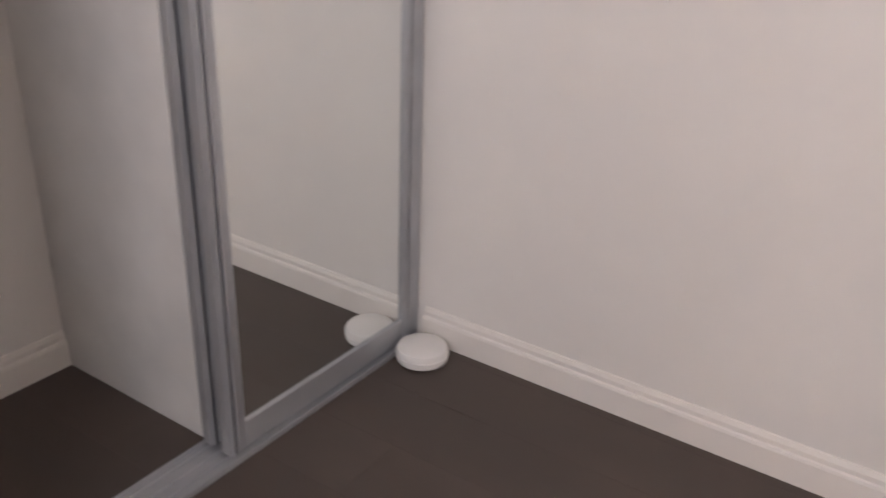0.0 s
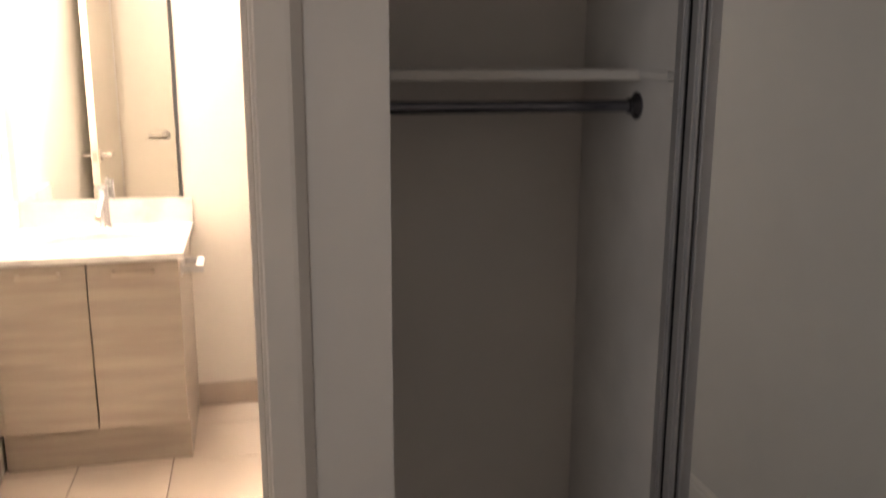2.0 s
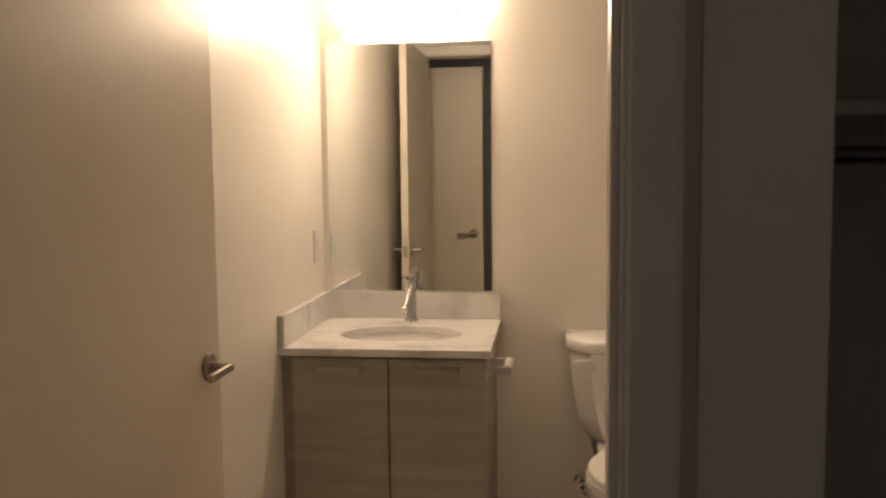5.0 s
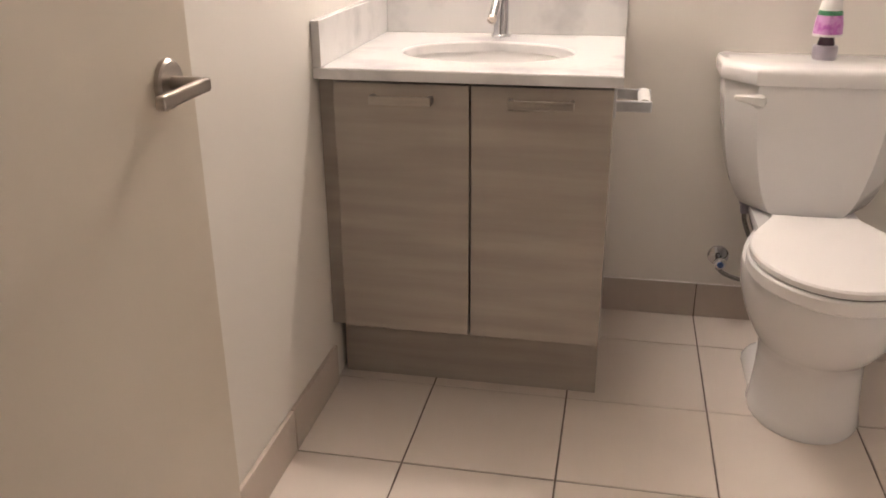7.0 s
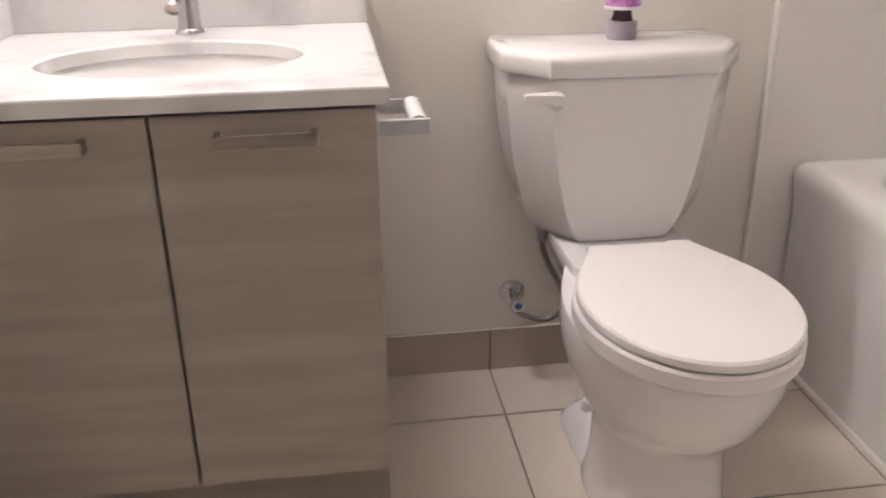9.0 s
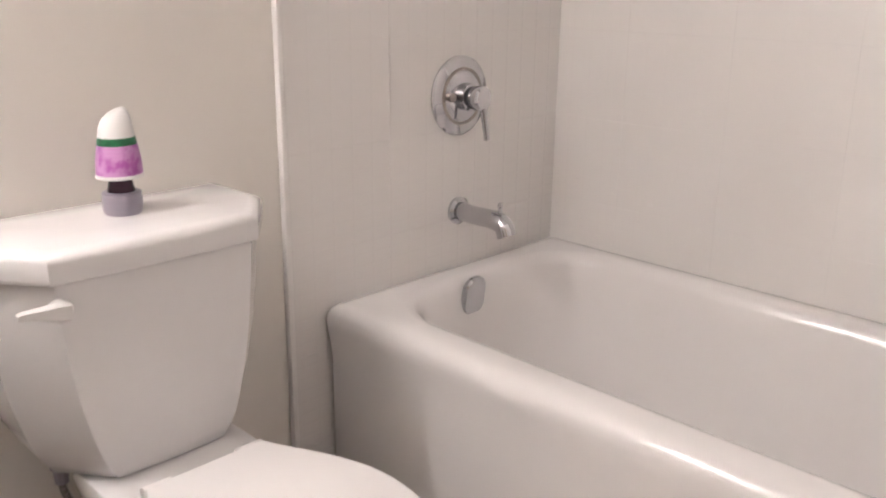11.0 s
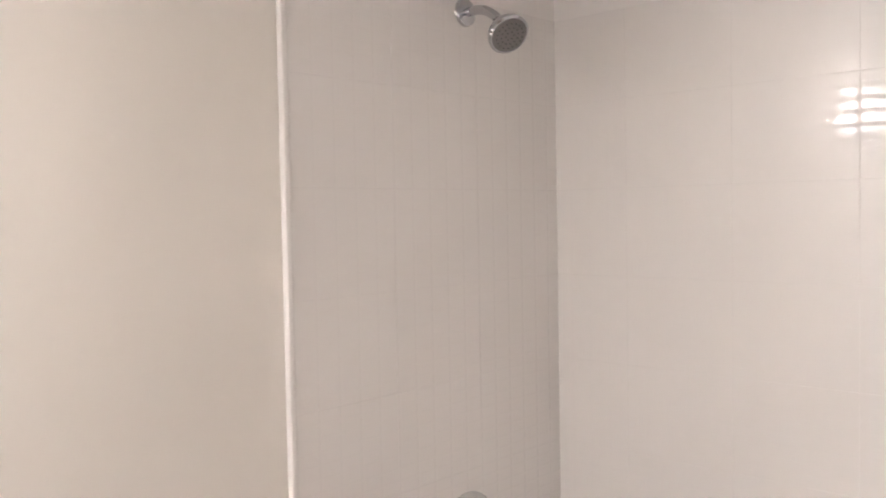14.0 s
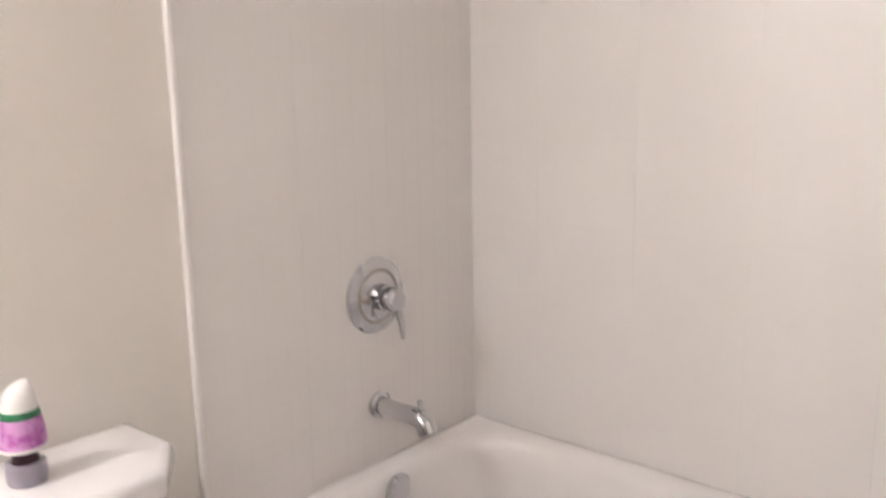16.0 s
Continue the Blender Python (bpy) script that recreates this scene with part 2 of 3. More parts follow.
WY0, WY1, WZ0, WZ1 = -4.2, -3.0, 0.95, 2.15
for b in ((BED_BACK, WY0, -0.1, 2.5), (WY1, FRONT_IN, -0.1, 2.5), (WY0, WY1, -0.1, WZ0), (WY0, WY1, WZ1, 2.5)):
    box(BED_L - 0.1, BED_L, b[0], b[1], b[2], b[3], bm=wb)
structure("wall_bed_left", wb, PAINT_BED, "plain painted bedroom wall with an added window opening", "wall")
structure("ceiling_bath", box(-0.1, ROOM_W + 0.1, FRONT_IN, 0.1, CEIL_BATH, CEIL_BATH + 0.08), CEIL, "flat white bathroom ceiling", "ceiling")
structure("ceiling_bedroom", box(BED_L - 0.1, BED_R + 0.1, BED_BACK - 0.1, FRONT_IN, CEIL_BED, CEIL_BED + 0.08), CEIL, "flat white bedroom ceiling", "ceiling")
structure("ceiling_closet", box(CL_L, CL_R, FRONT_IN, CL_BACK, 2.40, 2.48), CEIL, "flat white wardrobe ceiling", "ceiling")
floor_bed = structure("floor_bedroom", box(BED_L - 0.1, BED_R + 0.1, BED_BACK - 0.1, -1.6, -0.1, -0.006), SEAM, "dark brown plank floor of bedroom and wardrobe", "floor")
floor_bath = structure("floor_bathroom", box(0, ROOM_W, -2.2, 0.0, -0.1, -0.003), GROUT, "beige ceramic tile floor with dark grout", "floor")

# ---- bathroom door frame and casing ----
fr = thing("door_frame", "white painted door frame of the bathroom door", "door frame", (JAMB_R, FRONT, 0))
tagged(fr, kind="structure")
part("jamb", box(JAMB_R, JAMB_R + 0.022, FRONT - 0.003, FRONT_IN + 0.003, 0, DOOR_H, 0.002), TRIM, fr)
part("jamb", box(JAMB_L - 0.022, JAMB_L, FRONT - 0.003, FRONT_IN + 0.003, 0, DOOR_H, 0.002), TRIM, fr)
part("head_jamb", box(JAMB_L - 0.022, JAMB_R + 0.022, FRONT - 0.003, FRONT_IN + 0.003, DOOR_H, DOOR_H + 0.022, 0.002), TRIM, fr)
part("door_stop", box(JAMB_R - 0.010, JAMB_R, FRONT + 0.02, FRONT + 0.07, 0, DOOR_H, 0.002), TRIM, fr)
part("door_stop", box(JAMB_L, JAMB_L + 0.011, FRONT + 0.045, FRONT_IN - 0.04, 0, DOOR_H, 0.002), TRIM, fr)


# the casing's section: distance outward from the opening, thickness
CASING = ((0.0, 0.0), (0.0, 0.008), (0.003, 0.011), (0.048, 0.015), (0.055, 0.0145), (0.072, 0.003), (0.072, 0.0))


def casing(start, out, run, y, s):
    """A moulded strip: start corner, outward direction and running vector in the wall's plane."""
    ends = []
    for k in (0, 1):
        ends.append([(start[0] + out[0] * d + run[0] * k, y + s * t, start[1] + out[1] * d + run[1] * k) for d, t in CASING])
    return loft(ends)


for y, s in ((FRONT, -1), (FRONT_IN, 1)):
    part("casing", casing((JAMB_R + 0.006, 0), (1, 0), (0, DOOR_H + 0.006), y, s), TRIM, fr)
    part("casing", casing((JAMB_L - 0.006, 0), (-1, 0), (0, DOOR_H + 0.006), y, s), TRIM, fr)
    part("head_casing", casing((JAMB_L - 0.006, DOOR_H + 0.006), (0, 1), (JAMB_R - JAMB_L + 0.012, 0), y, s), TRIM, fr)
part("threshold", box(JAMB_L, JAMB_R, FRONT - 0.005, FRONT_IN, -0.003, 0.006, 0.003), ALU, fr, "brushed metal threshold strip")


def baseboard(x0, x1, y0, y1, side, name="baseboard"):
    """White skirting with a rounded top; side is the outward direction from the wall."""
    sx, sy = side
    prof = ((0, 0), (0.014, 0), (0.014, 0.060), (0.012, 0.066), (0.008, 0.069), (0.008, 0.080), (0.004, 0.090), (0, 0.091))
    bm = bmesh.new()
    a = [bm.verts.new((x0 + sx * d, y0 + sy * d, z)) for d, z in prof]
    b = [bm.verts.new((x1 + sx * d, y1 + sy * d, z)) for d, z in prof]
    n = len(prof)
    for i in range(n):
        bm.faces.new((a[i], a[(i + 1) % n], b[(i + 1) % n], b[i]))
    bm.faces.new(a)
    bm.faces.new(b)
    return structure(name, bm, TRIM, "white painted wooden skirting board", "baseboard")


baseboard(BED_R, BED_R, -2.232, BED_BACK, (-1, 0))
baseboard(BED_L, BED_R, BED_BACK, BED_BACK, (0, 1))
baseboard(BED_L, BED_L, BED_BACK, FRONT, (1, 0))
baseboard(BED_L, JAMB_L - 0.078, FRONT, FRONT, (0, -1))
baseboard(CL_L, CL_R, CL_BACK, CL_BACK, (0, -1))

# ---- added bedroom window, unseen behind the walk, opening for the fill light ----
win = tagged(thing("unseen_window_1", "unseen white framed bedroom window added in the side wall", "window", (BED_L, WY0, WZ0)), kind="structure")
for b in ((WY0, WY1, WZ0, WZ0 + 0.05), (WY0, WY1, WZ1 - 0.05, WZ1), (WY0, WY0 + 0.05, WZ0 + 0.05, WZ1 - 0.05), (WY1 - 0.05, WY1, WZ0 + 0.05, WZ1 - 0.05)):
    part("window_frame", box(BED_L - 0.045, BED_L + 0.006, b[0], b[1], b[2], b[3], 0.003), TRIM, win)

# ---- the two doors ----
def lever(parent, x, y, z, out, along):
    """Round rose, neck and flat lever. out: direction off the leaf; along: where the lever points."""
    o, a = Vector(out), Vector(along)
    c = Vector((x, y, z))
    rose = part("rose", turned([(0.0, 0), (0.031, 0), (0.031, 0.006), (0.028, 0.009), (0.0, 0.009)], c, out, 36), NICKEL, parent, "brushed nickel round rose", True)
    part("neck", tube([c + o * 0.006, c + o * 0.045, c + o * 0.053 + a * 0.004], 0.0095), NICKEL, rose, smooth=True)
    p, q = c + o * 0.05 - a * 0.008, c + o * 0.052 + a * 0.112
    lo, hi = [min(p[i], q[i]) for i in range(3)], [max(p[i], q[i]) for i in range(3)]
    for i in range(3):
        if abs(o[i]) > 0.5:
            lo[i], hi[i] = min(c[i] + o[i] * 0.045, c[i] + o[i] * 0.057), max(c[i] + o[i] * 0.045, c[i] + o[i] * 0.057)
    part("lever_handle", box(lo[0], hi[0], lo[1], hi[1], z - 0.0085, z + 0.0085, 0.003), NICKEL, rose)


d1 = tagged(thing("door_1", "cream painted flush bathroom door standing open", "door", (0.09, -2.15, 0.01)), kind="structure")
part("leaf", box(0.071, 0.109, -2.15, -1.340, 0.01, 2.04, 0.002), DOOR, d1)
lever(d1, 0.109, -1.41, 0.93, (1, 0, 0), (0, -1, 0))
lever(d1, 0.071, -1.41, 0.93, (-1, 0, 0), (0, -1, 0))
part("latch_plate", box(0.078, 0.102, -1.3405, -1.3375, 0.90, 0.957, 0.001), NICKEL, d1, "brushed nickel latch plate")
for z in (0.25, 1.05, 1.85):
    part("hinge", turned([(0.007, -0.05), (0.007, 0.05)], (0.090, -2.157, z), n=12), NICKEL, d1, smooth=True)

d2 = tagged(thing("door_2", "cream painted flush bedroom door standing open", "door", (-0.38, -2.6, 0.01)), kind="structure")
part("leaf", box(-0.40, 0.408, -2.637, -2.600, 0.01, 2.035, 0.002), DOOR, d2)
# near-black sheet over the leaf's rear face
part("back_panel", box(-0.40, 0.406, -2.641, -2.6375, 0.012, 2.028, 0.001), DARK_FACE, d2, "dark rear face of the door")
lever(d2, 0.347, -2.600, 0.933, (0, 1, 0), (-1, 0, 0))
lever(d2, 0.347, -2.641, 0.933, (0, -1, 0), (-1, 0, 0))
part("latch_plate", box(0.4065, 0.4095, -2.631, -2.607, 0.905, 0.962, 0.001), NICKEL, d2)

# ---- wardrobe ----
ward = thing("closet_shelving", "white laminate wardrobe partition with two shelves and cleats", "shelving", (1.7, -1.9, 0))
part("partition", box(1.700, 1.718, -2.10, CL_BACK, 0.0, 2.35, 0.0015), LAMINATE, ward)
for z in (1.417, 1.750):
    sh = part("shelf", box(CL_L, 1.700, -1.965, CL_BACK, z, z + 0.02, 0.0015), LAMINATE, ward)
    part("cleat", box(1.686, 1.6995, -2.09, -1.967, z + 0.001, z + 0.019, 0.001), LAMINATE, sh)
rod = thing("clothes_rod", "dark metal clothes rod under the wardrobe shelf", "clothes rod", (1.4, -1.935, 1.364))
part("rod", tube([(CL_L, -1.935, 1.364), (1.700, -1.935, 1.364)], 0.0125, 18), ROD, rod, smooth=True)
for x, s in ((CL_L, 1), (1.700, -1)):
    part("flange", turned([(0.0, 0), (0.028, 0), (0.028, 0.004), (0.018, 0.012), (0.0165, 0.02), (0.0, 0.02)], (x, -1.935, 1.364), (s, 0, 0), 24), ROD, rod, smooth=True)


def sliding_door(x0, x1, y, name_label):
    d = thing("sliding_mirror_door", name_label, "sliding door", (x0, y, 0.012), "wardrobe sliding doors")
    z0, z1, w = 0.014, 2.09, 0.066
    for a, b in ((x0, x0 + 0.046), (x1 - w, x1)):
        st = part("stile", box(a, b, y - 0.009, y + 0.014, z0, z1, 0.002), ALU, d, "brushed aluminium stile")
        for c in (0.004, 0.019):
            part("rib", box(a + c, a + c + 0.006, y - 0.016, y - 0.0085, z0, z1, 0.002), ALU, st)
        # no recess here: the groove's shade is a near-black strip between the ribs
        part("groove", box(a + 0.012, a + 0.017, y - 0.0098, y - 0.0085, z0, z1), NEAR_BLACK, st)
    part("bottom_rail", box(x0 + 0.046, x1 - w, y - 0.010, y + 0.012, z0, z0 + 0.062, 0.003), ALU, d)
    part("top_rail", box(x0 + 0.046, x1 - w, y - 0.010, y + 0.012, z1 - 0.045, z1, 0.003), ALU, d)
    part("mirror_pane", box(x0 + 0.042, x1 - w + 0.004, y - 0.004, y + 0.002, z0 + 0.058, z1 - 0.04), MIRROR, d, "silvered mirror pane")
    return d


sliding_door(1.678, 2.312, -2.200, "mirrored sliding wardrobe door in an aluminium frame")
sliding_door(1.680, 2.306, -2.142, "second mirrored wardrobe door slid behind the first")
track = thing("closet_track", "aluminium floor track of the wardrobe doors", "track", (1.7, -2.18, 0))
part("track_plate", box(CL_L, CL_R - 0.002, -2.226, -2.12, -0.001, 0.005, 0.001), ALU, track)
for y in (-2.224, -2.200, -2.172, -2.142, -2.123):
    part("track_rib", box(CL_L, CL_R - 0.002, y - 0.002, y + 0.002, 0.005, 0.0125, 0.0008), ALU, track)
ttrack = thing("closet_track", "aluminium top track of the wardrobe doors", "track", (1.7, -2.18, 2.1))
part("track_channel", box(CL_L, CL_R, -2.235, -2.12, 2.09, 2.12, 0.002), ALU, ttrack)

puck = thing("floor_puck", "round white plastic puck lying on the floor by the skirting", "puck", (2.228, -2.285, 0))
part("body", turned([(0.0, 0), (0.054, 0), (0.062, 0.005), (0.064, 0.012), (0.064, 0.030), (0.060, 0.038), (0.048, 0.042), (0.0, 0.043)], (2.228, -2.285, 0.0), n=40), PLASTIC, puck, smooth=True)
part("rim_ring", turned([(0.0635, 0.018), (0.0655, 0.020), (0.0655, 0.023), (0.0635, 0.025)], (2.228, -2.285, 0.0), n=40), PLASTIC, puck, smooth=True)

# ---- vanity ----
van = thing("vanity_cabinet", "grey wood-grain vanity cabinet with two doors", "cabinet", (0.33, -0.3, 0))
part("side_panel", box(0.633, 0.651, -0.553, -0.002, 0.168, 0.777), WOOD, van)
part("side_foot", box(0.633, 0.651, -0.480, -0.002, 0.0, 0.168), WOOD, van)
part("side_panel", box(0.040, 0.058, -0.553, -0.002, 0.168, 0.777), WOOD, van)
part("bottom_panel", box(0.058, 0.633, -0.553, -0.012, 0.168, 0.186), WOOD, van)
part("back_panel", box(0.058, 0.633, -0.012, -0.002, 0.168, 0.777), WOOD, van)
part("front_rail", box(0.058, 0.633, -0.553, -0.535, 0.74, 0.777), WOOD, van)
part("filler_strip", box(0.001, 0.038, -0.553, -0.535, 0.165, 0.770, 0.001), WOOD, van)
part("toe_kick", box(0.012, 0.651, -0.497, -0.4805, 0.0, 0.1675, 0.001), WOOD, van)
for x0, x1, hx in ((0.041, 0.3455, 0.198), (0.3505, 0.651, 0.502)):
    dr = part("door", box(x0, x1, -0.574, -0.5545, 0.172, 0.770, 0.0012), WOOD, van)
    h = part("pull_handle", box(hx - 0.069, hx + 0.069, -0.604, -0.599, 0.728, 0.747, 0.001), NICKEL, dr, "brushed nickel bar pull")
    for s in (-1, 1):
        part("post", box(hx + s * 0.064 - 0.005, hx + s * 0.064 + 0.005, -0.599, -0.574, 0.729, 0.746, 0.001), NICKEL, h)

top = thing("countertop", "white grey-veined marble countertop with oval basin cutout", "countertop", (0.33, -0.3, 0.772))
BX, BY, BRX, BRY = 0.346, -0.315, 0.205, 0.155
CT = (0.001, 0.670, -0.586, -0.002)


def on_rect(a):
    """The point where a ray from the basin's centre meets the slab's edge."""
    dx, dy = math.cos(a), math.sin(a)
    k = []
    if abs(dx) > 1e-9:
        k.append(((CT[1] if dx > 0 else CT[0]) - BX) / dx)
    if abs(dy) > 1e-9:
        k.append(((CT[3] if dy > 0 else CT[2]) - BY) / dy)
    k = min(k)
    return BX + dx * k, BY + dy * k


angles = sorted([2 * math.pi * i / 64 for i in range(64)] + [math.atan2(y - BY, x - BX) % (2 * math.pi) for x in CT[:2] for y in CT[2:]])
outer = [on_rect(a) for a in angles]
hole = [(BX + BRX * math.cos(a), BY + BRY * math.sin(a)) for a in angles]


def shrunk(p, d):
    return (min(max(p[0], CT[0] + d), CT[1] - d), min(max(p[1], CT[2] + d), CT[3] - d))


slab = loft([[(*p, 0.777) for p in outer], [(*p, 0.798) for p in outer], [(*shrunk(p, 0.0015), 0.801) for p in outer],
             [(*shrunk(p, 0.004), 0.802) for p in outer],
             [(BX + (p[0] - BX) * 1.02, BY + (p[1] - BY) * 1.02, 0.802) for p in hole], [(*p, 0.798) for p in hole], [(*p, 0.777) for p in hole]], False, False)
part("slab", slab, MARBLE, top)
part("backsplash", box(0.021, 0.670, -0.021, -0.002, 0.802, 0.902, 0.002), MARBLE, top, "marble backsplash strip")
part("sidesplash", box(0.001, 0.021, -0.586, -0.002, 0.802, 0.902, 0.002), MARBLE, top, "marble sidesplash strip")
basin = thing("sink_basin", "white oval undermount ceramic basin", "sink", (BX, BY, 0.70))
rings = []
for k, z in ((1.12, 0.7765), (1.03, 0.7765), (1.02, 0.772), (0.97, 0.752), (0.88, 0.730), (0.72, 0.707), (0.5, 0.690), (0.2, 0.680), (0.1, 0.678)):
    rings.append([(BX + BRX * k * math.cos(a), BY + BRY * k * math.sin(a), z) for a in angles])
part("bowl", loft(rings, False, True), PORCELAIN, basin, smooth=True)
part("drain", turned([(0.0, 0), (0.022, 0), (0.022, 0.003), (0.016, 0.004), (0.0, 0.002)], (BX, BY, 0.679), n=24), CHROME, basin, "chrome drain ring", True)

# faucet
fau = thing("faucet", "chrome single-lever basin faucet", "faucet", (0.346, -0.085, 0.802))
part("base", turned([(0.0, 0), (0.026, 0), (0.027, 0.003), (0.025, 0.008), (0.0225, 0.010)], (0.346, -0.085, 0.802), n=32), CHROME, fau, smooth=True)
part("body", turned([(0.0215, 0.008), (0.0195, 0.02), (0.0185, 0.10), (0.0185, 0.140), (0.0175, 0.143), (0.0, 0.143)], (0.346, -0.085, 0.802), n=32), CHROME, fau, smooth=True)
spout = part("spout", tube([(0.345, -0.090, 0.928), (0.343, -0.125, 0.908), (0.341, -0.165, 0.884), (0.339, -0.198, 0.864)], 0.0115, 20), CHROME, fau, smooth=True)
part("aerator", turned([(0.0122, 0), (0.0122, 0.010), (0.009, 0.0105), (0.009, 0.006), (0.0, 0.006)], (0.339, -0.196, 0.865), (-0.05, -0.86, -0.52), 20), NICKEL, spout, smooth=True)
cap = part("lever_cap", turned([(0.0, 0.145), (0.0175, 0.145), (0.0185, 0.148), (0.0185, 0.170), (0.0165, 0.174), (0.0, 0.175)], (0.346, -0.085, 0.802), n=32), CHROME, fau, smooth=True)
part("lever_arm", tube([(0.340, -0.095, 0.962), (0.334, -0.125, 0.968), (0.329, -0.152, 0.974)], [0.006, 0.005, 0.0045], 12), CHROME, cap, smooth=True)

# mirror over the vanity
mir = thing("wall_mirror", "frameless rectangular wall mirror over the vanity", "mirror", (0.33, -0.005, 0.905))
part("pane", box(0.023, 0.637, -0.0065, -0.0015, 0.905, 1.822, 0.0012), MIRROR, mir)

# vanity light
lamp = thing("vanity_light", "lit frosted glass vanity bar light over the mirror", "wall lamp", (0.36, -0.05, 2.0))
part("back_plate", box(0.148, 0.578, -0.045, -0.001, 1.935, 2.045, 0.004), NICKEL, lamp)
prof = [(-0.048 - 0.085 * math.sin(math.pi * i / 14) ** 0.7, 1.908 + 0.162 * i / 14) for i in range(15)]
part("shade", loft([[(x, y * 0.9, z) for y, z in prof] for x in (0.150, 0.576)]), SHADE, lamp, "lit frosted white glass shade", True)
for x0, x1 in ((0.084, 0.148), (0.578, 0.642)):
    part("end_glass", loft([[(x, y * k, z) for y, z in prof] for x, k in ((x0, 1.05), (x0 + 0.004, 1.09), (x1 - 0.004, 1.09), (x1, 1.05))]), SHADE_END, lamp, "dimmer frosted end of the glass", True)
for x in (0.21, 0.52):
    part("clip", box(x - 0.008, x + 0.008, -0.080, -0.045, 1.896, 1.9075, 0.002), NICKEL, lamp)
for x in (0.066, 0.645):
    part("finial", turned([(0.004, 0), (0.004, 0.010), (0.006, 0.012), (0.0, 0.016)], (x, -0.06, 2.062), (1 if x > 0.3 else -1, 0, 0), 12), NICKEL, lamp, smooth=True)

# light switch beside the mirror
sw = thing("light_switch", "white wall switch plate beside the mirror", "switch", (0.0, -0.112, 1.08))
part("plate", box(0.0, 0.006, -0.148, -0.076, 1.022, 1.140, 0.002), PLASTIC, sw)
part("rocker", box(0.006, 0.010, -0.129, -0.095, 1.048, 1.114, 0.0015), PLASTIC, sw)

# paper holder on the cabinet's side
tp = thing("paper_holder", "chrome toilet paper holder with white roller on the cabinet", "paper holder", (0.651, -0.45, 0.71))
part("wall_plate", box(0.6515, 0.657, -0.52, -0.37, 0.698, 0.752, 0.002), SATIN, tp)
for y in (-0.515, -0.385):
    part("arm", box(0.656, 0.732, y - 0.004, y + 0.004, 0.713, 0.737, 0.002), SATIN, tp)
part("roller", tube([(0.716, -0.511, 0.727), (0.716, -0.389, 0.727)], 0.0135, 20), PLASTIC, tp, "white plastic roller", True)

# ---- toilet ----
TX = 1.138
toi = thing("toilet", "white two-piece porcelain toilet with closed lid", "toilet", (TX, -0.4, 0))


def egg(yb, yf, hw, z, back=0.095, cx=TX, n=18):
    """A ring shaped like a toilet seat: narrow flat back, wide middle, round front."""
    half = []
    mid = yb + (yf - yb) * 0.5
    for i in range(n // 2):
        s = i / (n // 2)
        half.append((back + (hw - back) * math.sin(math.pi / 2 * s) ** 1.15, yb + (mid - yb) * s))
    for i in range(n + 1):
        a = math.pi / 2 * i / n
        half.append((hw * math.cos(a), mid + (yf - mid) * math.sin(a)))
    right = [(cx + w, y, z) for w, y in half]
    left = [(cx - w, y, z) for w, y in reversed(half[:-1])]
    return right + left


def chamfered(hx, hy, c, z, cy=-0.125):
    """The lid's outline: straight back, front corners cut at an angle."""
    return [(TX + x, cy + y, z) for x, y in ((hx, hy), (0, hy), (-hx, hy), (-hx, -hy * 0.2), (-hx + c, -hy), (0, -hy - 0.004), (hx - c, -hy), (hx, -hy * 0.2))]


part("tank", loft([chamfered(*v) for v in ((0.142, 0.092, 0.058, 0.398), (0.150, 0.096, 0.060, 0.403), (0.163, 0.100, 0.063, 0.42), (0.176, 0.103, 0.065, 0.445), (0.187, 0.104, 0.066, 0.48), (0.199, 0.106, 0.067, 0.53),
                                         (0.209, 0.108, 0.068, 0.59), (0.216, 0.109, 0.068, 0.66), (0.220, 0.110, 0.068, 0.716), (0.217, 0.107, 0.068, 0.722))]), PORCELAIN, toi, smooth=True)
part("tank_lid", loft([chamfered(*v) for v in ((0.222, 0.110, 0.070, 0.7225), (0.231, 0.117, 0.072, 0.7245), (0.233, 0.119, 0.073, 0.729), (0.233, 0.119, 0.073, 0.753), (0.230, 0.116, 0.072, 0.761),
                                              (0.223, 0.110, 0.070, 0.766), (0.21, 0.10, 0.066, 0.769), (0.10, 0.05, 0.03, 0.771))]), PORCELAIN, toi, smooth=True)
fl = part("flush_lever", turned([(0.0, 0), (0.017, 0), (0.018, 0.006), (0.014, 0.014), (0.0, 0.016)], (0.990, -0.230, 0.686), (0, -1, 0), 24), PLASTIC, toi, "white flush lever", True)
part("lever_arm", loft([[(x, -0.244 - d, zc - h), (x, -0.252 - d, zc - h * 0.6), (x, -0.253 - d, zc + h * 0.7), (x, -0.244 - d, zc + h)] for x, d, zc, h in ((1.000, 0.0, 0.686, 0.015), (0.985, 0.001, 0.688, 0.015), (0.960, 0.003, 0.693, 0.010), (0.935, 0.004, 0.696, 0.007), (0.930, 0.003, 0.696, 0.005))]), PLASTIC, fl, smooth=True)
